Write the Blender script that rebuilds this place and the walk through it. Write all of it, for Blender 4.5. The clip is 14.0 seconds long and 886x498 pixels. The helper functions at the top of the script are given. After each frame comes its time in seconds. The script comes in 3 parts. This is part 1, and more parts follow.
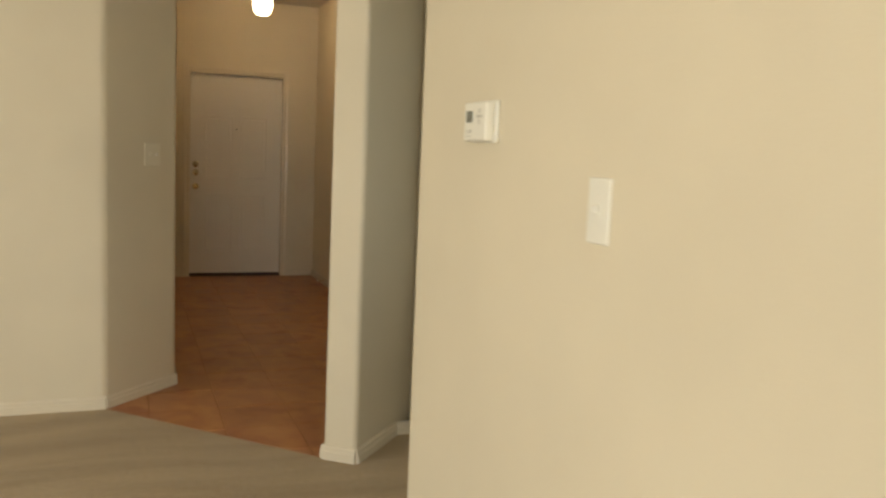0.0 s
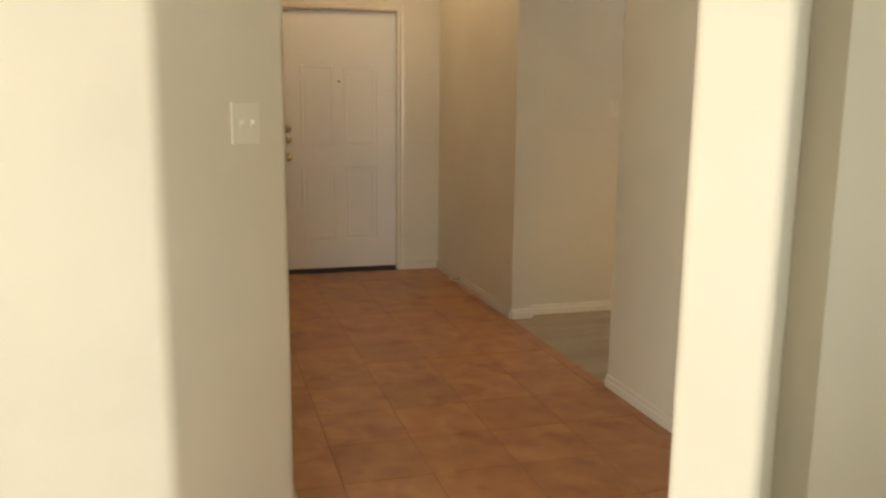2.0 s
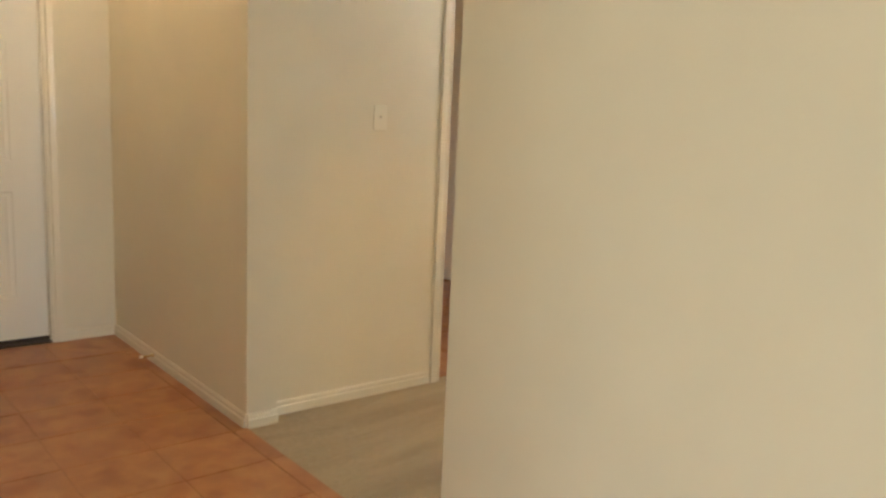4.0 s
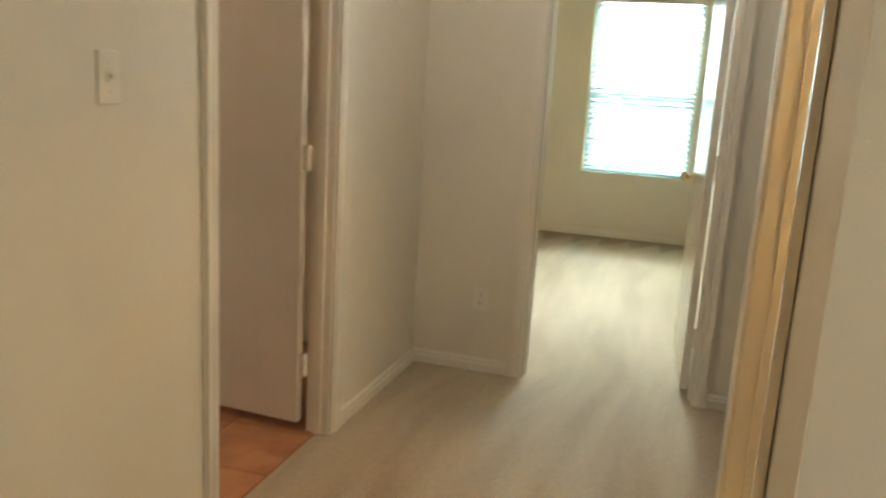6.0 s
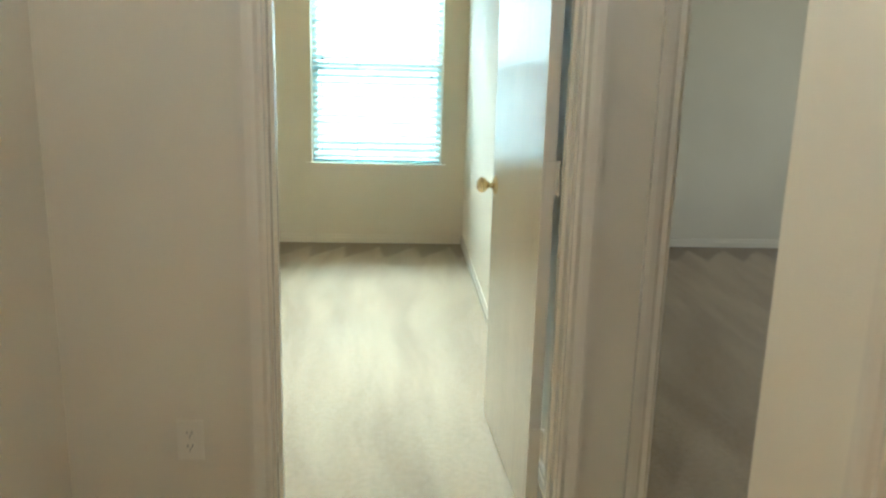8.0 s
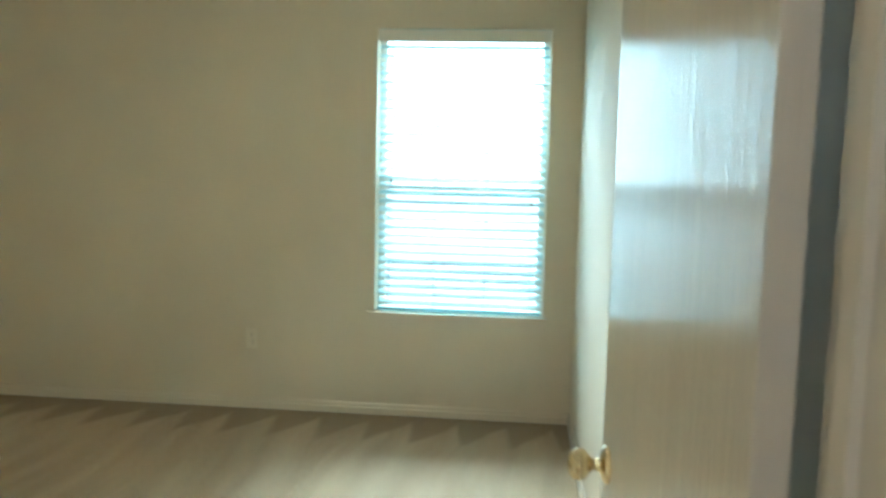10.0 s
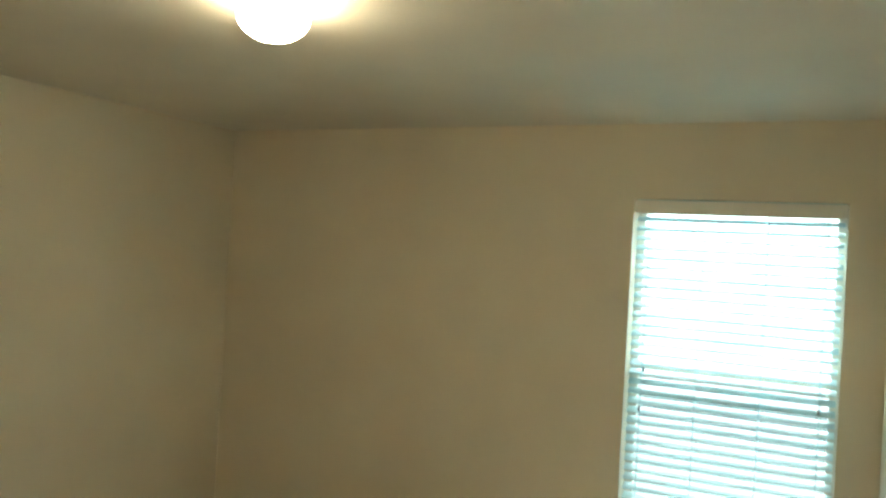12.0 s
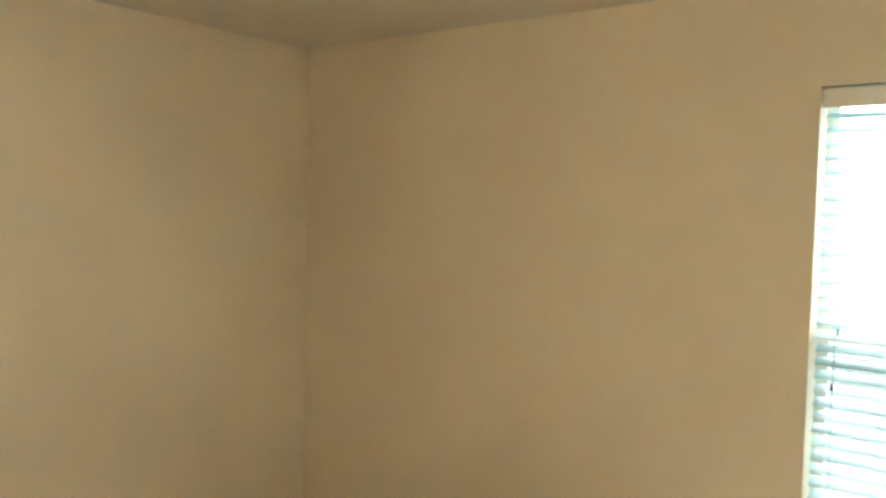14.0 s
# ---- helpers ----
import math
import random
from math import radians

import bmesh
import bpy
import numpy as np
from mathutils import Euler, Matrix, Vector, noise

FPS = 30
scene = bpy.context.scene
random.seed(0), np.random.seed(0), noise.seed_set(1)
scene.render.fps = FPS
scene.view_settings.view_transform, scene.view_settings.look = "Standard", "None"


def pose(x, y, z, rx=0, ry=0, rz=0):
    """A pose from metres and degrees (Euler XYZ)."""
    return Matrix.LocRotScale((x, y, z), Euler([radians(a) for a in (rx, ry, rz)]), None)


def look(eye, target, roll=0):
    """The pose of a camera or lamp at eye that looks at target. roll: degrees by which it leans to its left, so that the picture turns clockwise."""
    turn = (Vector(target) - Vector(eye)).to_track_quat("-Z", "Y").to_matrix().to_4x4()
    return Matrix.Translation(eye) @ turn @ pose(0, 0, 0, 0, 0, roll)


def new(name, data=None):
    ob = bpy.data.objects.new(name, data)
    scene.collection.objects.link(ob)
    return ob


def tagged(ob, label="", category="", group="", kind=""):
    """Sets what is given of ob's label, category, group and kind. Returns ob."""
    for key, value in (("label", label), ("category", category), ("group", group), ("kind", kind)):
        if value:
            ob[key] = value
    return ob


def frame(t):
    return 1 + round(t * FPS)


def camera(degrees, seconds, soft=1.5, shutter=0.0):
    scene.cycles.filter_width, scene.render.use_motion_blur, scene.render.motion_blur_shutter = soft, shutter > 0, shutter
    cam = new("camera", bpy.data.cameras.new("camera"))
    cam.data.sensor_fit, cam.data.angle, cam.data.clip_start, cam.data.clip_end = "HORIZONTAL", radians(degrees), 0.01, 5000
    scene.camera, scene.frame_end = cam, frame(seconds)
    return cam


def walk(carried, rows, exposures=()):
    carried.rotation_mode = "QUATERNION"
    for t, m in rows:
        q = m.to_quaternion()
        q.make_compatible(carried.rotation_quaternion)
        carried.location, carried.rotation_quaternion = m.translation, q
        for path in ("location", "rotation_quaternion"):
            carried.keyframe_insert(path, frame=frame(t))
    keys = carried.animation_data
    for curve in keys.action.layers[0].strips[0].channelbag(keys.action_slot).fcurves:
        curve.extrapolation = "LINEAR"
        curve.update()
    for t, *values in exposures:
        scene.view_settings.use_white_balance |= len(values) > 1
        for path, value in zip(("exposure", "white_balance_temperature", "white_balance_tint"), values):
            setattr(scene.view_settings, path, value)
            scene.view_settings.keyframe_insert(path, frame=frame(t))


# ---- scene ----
cam = camera(57.0, 14.0, 2.4, 0.35)
PATH = [
    (0, (6.867, -4.572, 1.335), (5.015, -3.854, 1.106), 2.5),
    (0.5, (6.365, -4.573, 1.353), (4.494, -3.899, 1.136), 1.9),
    (1, (5.828, -4.649, 1.344), (3.958, -3.976, 1.122), 1.7),
    (1.5, (5.235, -4.6, 1.32), (3.339, -4.023, 1.051), 1.1),
    (2, (4.714, -4.573, 1.326), (2.824, -4.02, 0.979), 0.6),
    (2.5, (4.303, -4.513, 1.301), (2.507, -3.718, 0.923), 0.7),
    (3, (3.885, -4.432, 1.379), (2.214, -3.408, 0.982), 2.1),
    (3.5, (3.401, -4.278, 1.324), (1.79, -3.147, 0.964), 1.8),
    (3.7, (3.276, -4.247, 1.346), (1.693, -3.075, 0.999), 2.2),
    (5.8, (1.325, -3.704, 1.381), (0.650, -1.876, 0.972), 2.9),
    (6, (1.19, -3.566, 1.368), (0.631, -1.696, 0.946), 3.3),
    (6.1, (1.165, -3.504, 1.369), (0.663, -1.615, 0.947), 2.4),
    (6.5, (1.018, -3.121, 1.344), (0.718, -1.197, 0.891), 2.6),
    (7, (0.916, -2.752, 1.341), (0.837, -0.812, 0.864), 2.6),
    (7.2, (0.861, -2.602, 1.334), (0.884, -0.66, 0.859), 3.3),
    (9.3, (0.93, -1.03, 1.43), (1.065, 0.93, 1.036), 0.8),
    (9.5, (0.975, -0.866, 1.416), (1.034, 1.102, 1.069), 1.5),
    (10, (1.046, -0.565, 1.437), (0.85, 1.413, 1.211), 1.3),
    (10.2, (1.04, -0.49, 1.50), (0.747, 1.48, 1.316), 0.8),
    (10.5, (1.042, -0.38, 1.73), (0.604, 1.56, 1.523), 0.3),
    (11, (1.118, -0.155, 1.744), (0.41, 1.713, 1.648), 1.2),
    (11.5, (1.146, -0.059, 1.746), (0.2985, 1.753, 1.741), 2.3),
    (12, (1.138, -0.087, 1.794), (0.261, 1.71, 1.803), 3.3),
    (12.5, (0.928, -0.047, 1.798), (0.141, 1.791, 1.748), 2.8),
    (13, (0.978, 0.293, 1.645), (0.048, 2.062, 1.592), 3.6),
    (13.5, (1.013, 0.586, 1.633), (-0.111, 2.238, 1.56), 3.0),
    (14, (0.917, 0.897, 1.685), (-0.301, 2.48, 1.577), 1.4),
]
walk(cam, [(t, look(eye, target, roll)) for t, eye, target, roll in PATH],
     [(0, -0.05, 6800, 8), (1.0, 0.43, 6400, 9), (2.0, 0.97, 6050, 7), (3.0, 1.28, 5900, 5), (3.5, 1.5, 5900, 4), (6.0, 1.28, 5750, 3), (7.2, 1.45, 5350, -2),
      (9.5, 1.24, 4950, -1), (10.0, 1.1, 4950, -2), (10.5, 0.76, 5100, -2), (11.0, 0.6, 5200, -1), (12.0, 0.8, 5700, 3), (13.0, 0.7, 5950, 6), (14.0, 1.45, 6100, 17)])

# ---------------------------------------------------------------- light
world = bpy.data.worlds.new("sky_world")
scene.world = world
world.use_nodes = True
wn = world.node_tree.nodes
sky = wn.new("ShaderNodeTexSky")
sky.sky_type = 'NISHITA'
sky.sun_disc = False
sky.sun_elevation = radians(48)
sky.sun_rotation = radians(200)
wn["Background"].inputs["Strength"].default_value = 0.15
world.node_tree.links.new(sky.outputs[0], wn["Background"].inputs["Color"])

sun_data = bpy.data.lights.new("sun", 'SUN')
sun_data.energy, sun_data.angle, sun_data.color = 3.0, radians(0.6), (1.0, 0.95, 0.88)
sun = new("sun", sun_data)
sun.matrix_world = look((0, -30, 30), (0, 0, 0))


def area_lamp(name, eye, target, w, h, power, colour):
    d = bpy.data.lights.new(name, 'AREA')
    d.shape, d.size, d.size_y, d.energy, d.color = 'RECTANGLE', w, h, power, colour
    ob = new(name, d)
    ob.matrix_world = look(eye, target)
    return ob


# skylight in the window openings; the bedroom's lamp is added high outside, beyond its window
area_lamp("sky_light_bedroom", (0.70, 9.00, 4.65), (0.70, 2.20, 0.40), 3.6, 2.0, 1800, (0.93, 1.0, 0.95))
# added fill for the second bedroom, warm, in an invented side window
area_lamp("added_light_second_room", (5.16, 1.80, 1.35), (0, 1.80, 1.10), 1.1, 1.4, 9, (1.0, 0.94, 0.84))
area_lamp("sky_light_living_room", (5.6, -8.35, 1.25), (5.6, 0, 1.25), 3.4, 2.2, 70, (1.0, 0.97, 0.88))
# added fill for the niche walls, through an invented window out of view
area_lamp("added_light_niche", (4.80, -2.90, 1.50), (0, -2.90, 1.35), 0.8, 1.1, 1.6, (0.94, 1.0, 0.94))
area_lamp("sky_light_living_side", (9.56, -5.7, 1.35), (0, -5.7, 1.35), 2.2, 1.9, 92, (1.0, 0.98, 0.92))


# ---------------------------------------------------------------- materials
def mat(name):
    m = bpy.data.materials.new(name)
    m.use_nodes = True
    nt = m.node_tree
    return m, nt, nt.nodes["Principled BSDF"]


def nd(nt, kind, **values):
    n = nt.nodes.new(kind)
    for k, v in values.items():
        n.inputs[k.replace("_", " ")].default_value = v
    return n


def coords(nt, scale=(1, 1, 1)):
    tc = nt.nodes.new("ShaderNodeTexCoord")
    mp = nt.nodes.new("ShaderNodeMapping")
    mp.inputs["Scale"].default_value = scale
    nt.links.new(tc.outputs["Object"], mp.inputs["Vector"])
    return mp.outputs["Vector"]


def ramp(nt, fac, stops):
    r = nt.nodes.new("ShaderNodeValToRGB")
    els = r.color_ramp.elements
    while len(els) < len(stops):
        els.new(0.5)
    for e, (p, c) in zip(els, stops):
        e.position, e.color = p, (*c, 1)
    nt.links.new(fac, r.inputs["Fac"])
    return r.outputs["Color"]


def bump(nt, bsdf, height, strength, distance):
    b = nd(nt, "ShaderNodeBump", Strength=strength, Distance=distance)
    nt.links.new(height, b.inputs["Height"])
    nt.links.new(b.outputs["Normal"], bsdf.inputs["Normal"])
    return b


def mixed(nt, a, b, fac):
    m = nt.nodes.new("ShaderNodeMix")
    m.data_type = 'RGBA'
    for sock, v in ((m.inputs[6], a), (m.inputs[7], b), (m.inputs[0], fac)):
        if hasattr(v, "is_linked"):
            nt.links.new(v, sock)
        else:
            sock.default_value = (*v, 1) if isinstance(v, tuple) else v
    return m.outputs[2]


def paint(name, colour, rough, texture=0.25, grain=260, spread=0.05):
    """Rolled paint: an orange-peel relief and faint, broad unevenness."""
    m, nt, b = mat(name)
    v = coords(nt)
    broad = nd(nt, "ShaderNodeTexNoise", Scale=1.3, Detail=3.0)
    fine = nd(nt, "ShaderNodeTexNoise", Scale=grain, Detail=2.0)
    knock = nd(nt, "ShaderNodeTexNoise", Scale=55.0, Detail=3.0)
    for n in (broad, fine, knock):
        nt.links.new(v, n.inputs["Vector"])
    lo = tuple(c * (1 - spread) for c in colour)
    hi = tuple(min(1, c * (1 + spread)) for c in colour)
    nt.links.new(ramp(nt, broad.outputs[0], [(0.3, lo), (0.7, hi)]), b.inputs["Base Color"])
    b.inputs["Roughness"].default_value = rough
    add = nt.nodes.new("ShaderNodeMath")
    add.operation = 'ADD'
    nt.links.new(fine.outputs[0], add.inputs[0])
    nt.links.new(knock.outputs[0], add.inputs[1])
    bump(nt, b, add.outputs[0], texture, 0.0015)
    return m


WALL = paint("wall_paint_beige", (0.71, 0.64, 0.495), 0.62, 0.30)
CEIL = paint("ceiling_paint", (0.70, 0.66, 0.57), 0.85, 0.55, 150)
TRIM = paint("trim_enamel", (0.75, 0.68, 0.545), 0.19, 0.05, 90, 0.03)
DOORPAINT = paint("front_door_enamel", (0.80, 0.77, 0.70), 0.38, 0.08, 120, 0.03)
PLASTIC = paint("white_plastic", (0.82, 0.80, 0.72), 0.35, 0.02, 300, 0.02)
IVORY = paint("ivory_plastic", (0.76, 0.70, 0.56), 0.4, 0.02, 300, 0.02)


def door_wood():
    """Gloss enamel over open-grained flush veneer: upright grain in the relief."""
    m, nt, b = mat("gloss_enamel_over_veneer")
    v = coords(nt, (1, 1, 0.035))
    grain = nd(nt, "ShaderNodeTexNoise", Scale=75.0, Detail=5.0, Roughness=0.7, Distortion=0.5)
    nt.links.new(v, grain.inputs["Vector"])
    soft = nd(nt, "ShaderNodeTexNoise", Scale=1.7, Detail=2.0)
    nt.links.new(coords(nt), soft.inputs["Vector"])
    nt.links.new(ramp(nt, soft.outputs[0], [(0.3, (0.70, 0.63, 0.50)), (0.7, (0.76, 0.69, 0.56))]), b.inputs["Base Color"])
    # open pores and brush strokes break up the gloss in upright streaks
    streak = nd(nt, "ShaderNodeTexNoise", Scale=38.0, Detail=4.0, Roughness=0.75)
    nt.links.new(coords(nt, (1, 1, 0.02)), streak.inputs["Vector"])
    for sock, lo, hi in (("Roughness", 0.045, 0.15), ("Specular IOR Level", 0.50, 0.22)):
        r = nt.nodes.new("ShaderNodeMapRange")
        r.inputs["From Min"].default_value, r.inputs["From Max"].default_value = 0.36, 0.64
        r.inputs["To Min"].default_value, r.inputs["To Max"].default_value = lo, hi
        nt.links.new(streak.outputs[0], r.inputs["Value"])
        nt.links.new(r.outputs[0], b.inputs[sock])
    bump(nt, b, grain.outputs[0], 0.8, 0.0022)
    return m


DOORWOOD = door_wood()


def metal(name, colour, rough):
    m, nt, b = mat(name)
    b.inputs["Metallic"].default_value = 1.0
    n = nd(nt, "ShaderNodeTexNoise", Scale=35.0, Detail=3.0)
    nt.links.new(coords(nt), n.inputs["Vector"])
    nt.links.new(ramp(nt, n.outputs[0], [(0.3, tuple(c * 0.85 for c in colour)), (0.7, colour)]), b.inputs["Base Color"])
    r = nt.nodes.new("ShaderNodeMapRange")
    r.inputs["To Min"].default_value, r.inputs["To Max"].default_value = rough * 0.7, rough * 1.4
    nt.links.new(n.outputs[0], r.inputs["Value"])
    nt.links.new(r.outputs[0], b.inputs["Roughness"])
    return m


BRASS = metal("polished_brass", (0.88, 0.74, 0.46), 0.13)
STEEL = metal("steel", (0.62, 0.60, 0.56), 0.3)


def dark(name, colour, rough):
    m, nt, b = mat(name)
    n = nd(nt, "ShaderNodeTexNoise", Scale=80.0, Detail=2.0)
    nt.links.new(coords(nt), n.inputs["Vector"])
    nt.links.new(ramp(nt, n.outputs[0], [(0.3, tuple(c * 0.7 for c in colour)), (0.7, colour)]), b.inputs["Base Color"])
    b.inputs["Roughness"].default_value = rough
    return m


RUBBER = dark("dark_rubber_and_bronze", (0.05, 0.035, 0.025), 0.6)
LCD = dark("grey_display", (0.16, 0.17, 0.15), 0.2)
MARK = dark("grey_print", (0.62, 0.60, 0.53), 0.6)
GROUT = dark("brown_grout", (0.36, 0.158, 0.07), 0.9)
CONCRETE = dark("subfloor_concrete", (0.30, 0.28, 0.25), 0.9)


def carpet():
    """Cut-pile carpet: tufts, and the lay of the pile that a vacuum cleaner leaves in strips."""
    m, nt, b = mat("cut_pile_carpet")
    v = coords(nt)
    tuft = nd(nt, "ShaderNodeTexNoise", Scale=420.0, Detail=2.0)
    clump = nd(nt, "ShaderNodeTexNoise", Scale=46.0, Detail=4.0)
    lanes = nd(nt, "ShaderNodeTexNoise", Scale=1.0, Detail=2.5, Roughness=0.5, Distortion=0.2)
    mp = nt.nodes.new("ShaderNodeMapping")
    mp.inputs["Scale"].default_value = (6.5, 0.9, 1)
    mp.inputs["Rotation"].default_value = (0, 0, radians(6))
    # strokes fan out: the vector is bent by a broad noise before it is stretched
    bend = nd(nt, "ShaderNodeTexNoise", Scale=0.55, Detail=1.0)
    nt.links.new(v, bend.inputs["Vector"])
    push = nt.nodes.new("ShaderNodeVectorMath")
    push.operation = 'MULTIPLY_ADD'
    push.inputs[1].default_value = (0.6, 0.6, 0)
    nt.links.new(bend.outputs["Color"], push.inputs[0])
    nt.links.new(v, push.inputs[2])
    nt.links.new(push.outputs[0], mp.inputs["Vector"])
    for n in (tuft, clump):
        nt.links.new(v, n.inputs["Vector"])
    nt.links.new(mp.outputs[0], lanes.inputs["Vector"])
    lay = ramp(nt, lanes.outputs[0], [(0.36, (0.42, 0.31, 0.175)), (0.64, (0.53, 0.41, 0.245))])
    # the zigzag of brushed pile along the window wall, strokes 0.30 m apart
    sep = nt.nodes.new("ShaderNodeSeparateXYZ")
    nt.links.new(v, sep.inputs[0])

    def calc(op, a, c=None):
        n = nt.nodes.new("ShaderNodeMath")
        n.operation = op
        for i, q in enumerate((a, c)):
            if q is None:
                continue
            if hasattr(q, "is_linked"):
                nt.links.new(q, n.inputs[i])
            else:
                n.inputs[i].default_value = q
        return n.outputs[0]

    wob = calc('MULTIPLY', lanes.outputs[0], 0.10)
    slant = calc('MULTIPLY', sep.outputs[1], 0.28)
    tri = calc('PINGPONG', calc('ADD', calc('SUBTRACT', sep.outputs[0], slant), wob), 0.125)
    edge = calc('ADD', calc('MULTIPLY', tri, -2.6), 3.64)
    inside = calc('MULTIPLY', calc('SUBTRACT', sep.outputs[1], edge), 12.0)
    clampn = nt.nodes.new("ShaderNodeClamp")
    nt.links.new(inside, clampn.inputs["Value"])
    col = mixed(nt, lay, (0.31, 0.225, 0.122), clampn.outputs[0])
    speck = ramp(nt, clump.outputs[0], [(0.35, (0.86, 0.86, 0.86)), (0.65, (1.0, 1.0, 1.0))])
    mul = nt.nodes.new("ShaderNodeMix")
    mul.data_type, mul.blend_type = 'RGBA', 'MULTIPLY'
    mul.inputs[0].default_value = 1.0
    nt.links.new(col, mul.inputs[6])
    nt.links.new(speck, mul.inputs[7])
    nt.links.new(mul.outputs[2], b.inputs["Base Color"])
    b.inputs["Roughness"].default_value = 0.95
    b.inputs["Sheen Weight"].default_value = 0.25
    both = calc('ADD', tuft.outputs[0], clump.outputs[0])
    bump(nt, b, both, 0.7, 0.006)
    return m


CARPET = carpet()


def terracotta():
    m, nt, b = mat("glazed_terracotta_tile")
    v = coords(nt)
    tc = nt.nodes.new("ShaderNodeTexCoord")
    oi = nt.nodes.new("ShaderNodeObjectInfo")
    geo = nt.nodes.new("ShaderNodeNewGeometry")
    cloud = nd(nt, "ShaderNodeTexNoise", Scale=7.0, Detail=3.0, Roughness=0.5, Distortion=0.25)
    fine = nd(nt, "ShaderNodeTexNoise", Scale=90.0, Detail=3.0)
    nt.links.new(geo.outputs["Position"], cloud.inputs["Vector"])
    nt.links.new(geo.outputs["Position"], fine.inputs["Vector"])
    base = ramp(nt, cloud.outputs[0], [(0.30, (0.40, 0.155, 0.064)), (0.50, (0.475, 0.208, 0.085)), (0.70, (0.55, 0.27, 0.112))])
    # burnt reddish patches of the firing, some across a joint
    burn = nd(nt, "ShaderNodeTexNoise", Scale=5.2, Detail=2.0, Roughness=0.45)
    nt.links.new(geo.outputs["Position"], burn.inputs["Vector"])
    scorch = ramp(nt, burn.outputs[0], [(0.56, (0.0, 0.0, 0.0)), (0.70, (0.75, 0.75, 0.75))])
    base = mixed(nt, base, (0.33, 0.105, 0.045), scorch)
    tint = ramp(nt, oi.outputs["Random"], [(0.0, (0.86, 0.84, 0.82)), (1.0, (1.0, 1.0, 1.0))])
    mul = nt.nodes.new("ShaderNodeMix")
    mul.data_type, mul.blend_type = 'RGBA', 'MULTIPLY'
    mul.inputs[0].default_value = 1.0
    nt.links.new(base, mul.inputs[6])
    nt.links.new(tint, mul.inputs[7])
    nt.links.new(mul.outputs[2], b.inputs["Base Color"])
    r = nt.nodes.new("ShaderNodeMapRange")
    r.inputs["To Min"].default_value, r.inputs["To Max"].default_value = 0.26, 0.46
    nt.links.new(cloud.outputs[0], r.inputs["Value"])
    nt.links.new(r.outputs[0], b.inputs["Roughness"])
    bump(nt, b, cloud.outputs[0], 0.12, 0.004)
    return m


TILE = terracotta()


def glass():
    m, nt, b = mat("window_glass")
    b.inputs["Base Color"].default_value = (0.86, 0.97, 0.95, 1)
    b.inputs["Transmission Weight"].default_value = 1.0
    b.inputs["Roughness"].default_value = 0.0
    b.inputs["IOR"].default_value = 1.45
    return m


GLASS = glass()


def slat_vinyl():
    """White vinyl that lets some daylight through."""
    m, nt, b = mat("white_vinyl_slat")
    n = nd(nt, "ShaderNodeTexNoise", Scale=25.0, Detail=2.0)
    nt.links.new(coords(nt, (0.1, 1, 1)), n.inputs["Vector"])
    c = ramp(nt, n.outputs[0], [(0.3, (0.62, 0.69, 0.68)), (0.7, (0.68, 0.75, 0.74))])
    nt.links.new(c, b.inputs["Base Color"])
    b.inputs["Roughness"].default_value = 0.4
    tr = nt.nodes.new("ShaderNodeBsdfTranslucent")
    tr.inputs["Color"].default_value = (0.55, 0.86, 0.90, 1)
    mx = nt.nodes.new("ShaderNodeMixShader")
    mx.inputs[0].default_value = 0.30
    nt.links.new(b.outputs[0], mx.inputs[1])
    nt.links.new(tr.outputs[0], mx.inputs[2])
    nt.links.new(mx.outputs[0], nt.nodes["Material Output"].inputs["Surface"])
    return m


SLAT = slat_vinyl()


def insect_screen():
    m, nt, b = mat("insect_screen_mesh")
    b.inputs["Base Color"].default_value = (0.10, 0.13, 0.14, 1)
    tr = nt.nodes.new("ShaderNodeBsdfTransparent")
    mx = nt.nodes.new("ShaderNodeMixShader")
    mx.inputs[0].default_value = 0.32
    nt.links.new(tr.outputs[0], mx.inputs[1])
    nt.links.new(b.outputs[0], mx.inputs[2])
    nt.links.new(mx.outputs[0], nt.nodes["Material Output"].inputs["Surface"])
    return m


SCREEN = insect_screen()


def glow(name, colour, strength):
    m, nt, b = mat(name)
    b.inputs["Base Color"].default_value = (0.9, 0.88, 0.82, 1)
    b.inputs["Roughness"].default_value = 0.3
    b.inputs["Emission Color"].default_value = (*colour, 1)
    b.inputs["Emission Strength"].default_value = strength
    return m


LAMPGLASS = glow("lit_opal_glass", (1.0, 0.76, 0.44), 40.0)
ENTRYGLASS = glow("lit_opal_jar", (1.0, 0.70, 0.40), 18.0)
# near-neutral glow of the added hall lamp, in place of daylight
HALLFILL = glow("added_hall_glow", (1.0, 0.92, 0.85), 47.0)
WARMGLASS = glow("lit_amber_glass", (1.0, 0.60, 0.30), 13.0)
AMBERGLASS = glow("lit_deep_amber_glass", (1.0, 0.62, 0.27), 50.0)
OUTSIDE = glow("hazy_bright_distance", (0.86, 0.98, 1.0), 1.5)


def lawn():
    m, nt, b = mat("pale_gravel_yard")
    n = nd(nt, "ShaderNodeTexNoise", Scale=0.6, Detail=6.0)
    nt.links.new(coords(nt), n.inputs["Vector"])
    nt.links.new(ramp(nt, n.outputs[0], [(0.35, (0.20, 0.23, 0.20)), (0.65, (0.33, 0.33, 0.29))]), b.inputs["Base Color"])
    b.inputs["Roughness"].default_value = 1.0
    return m


LAWN = lawn()


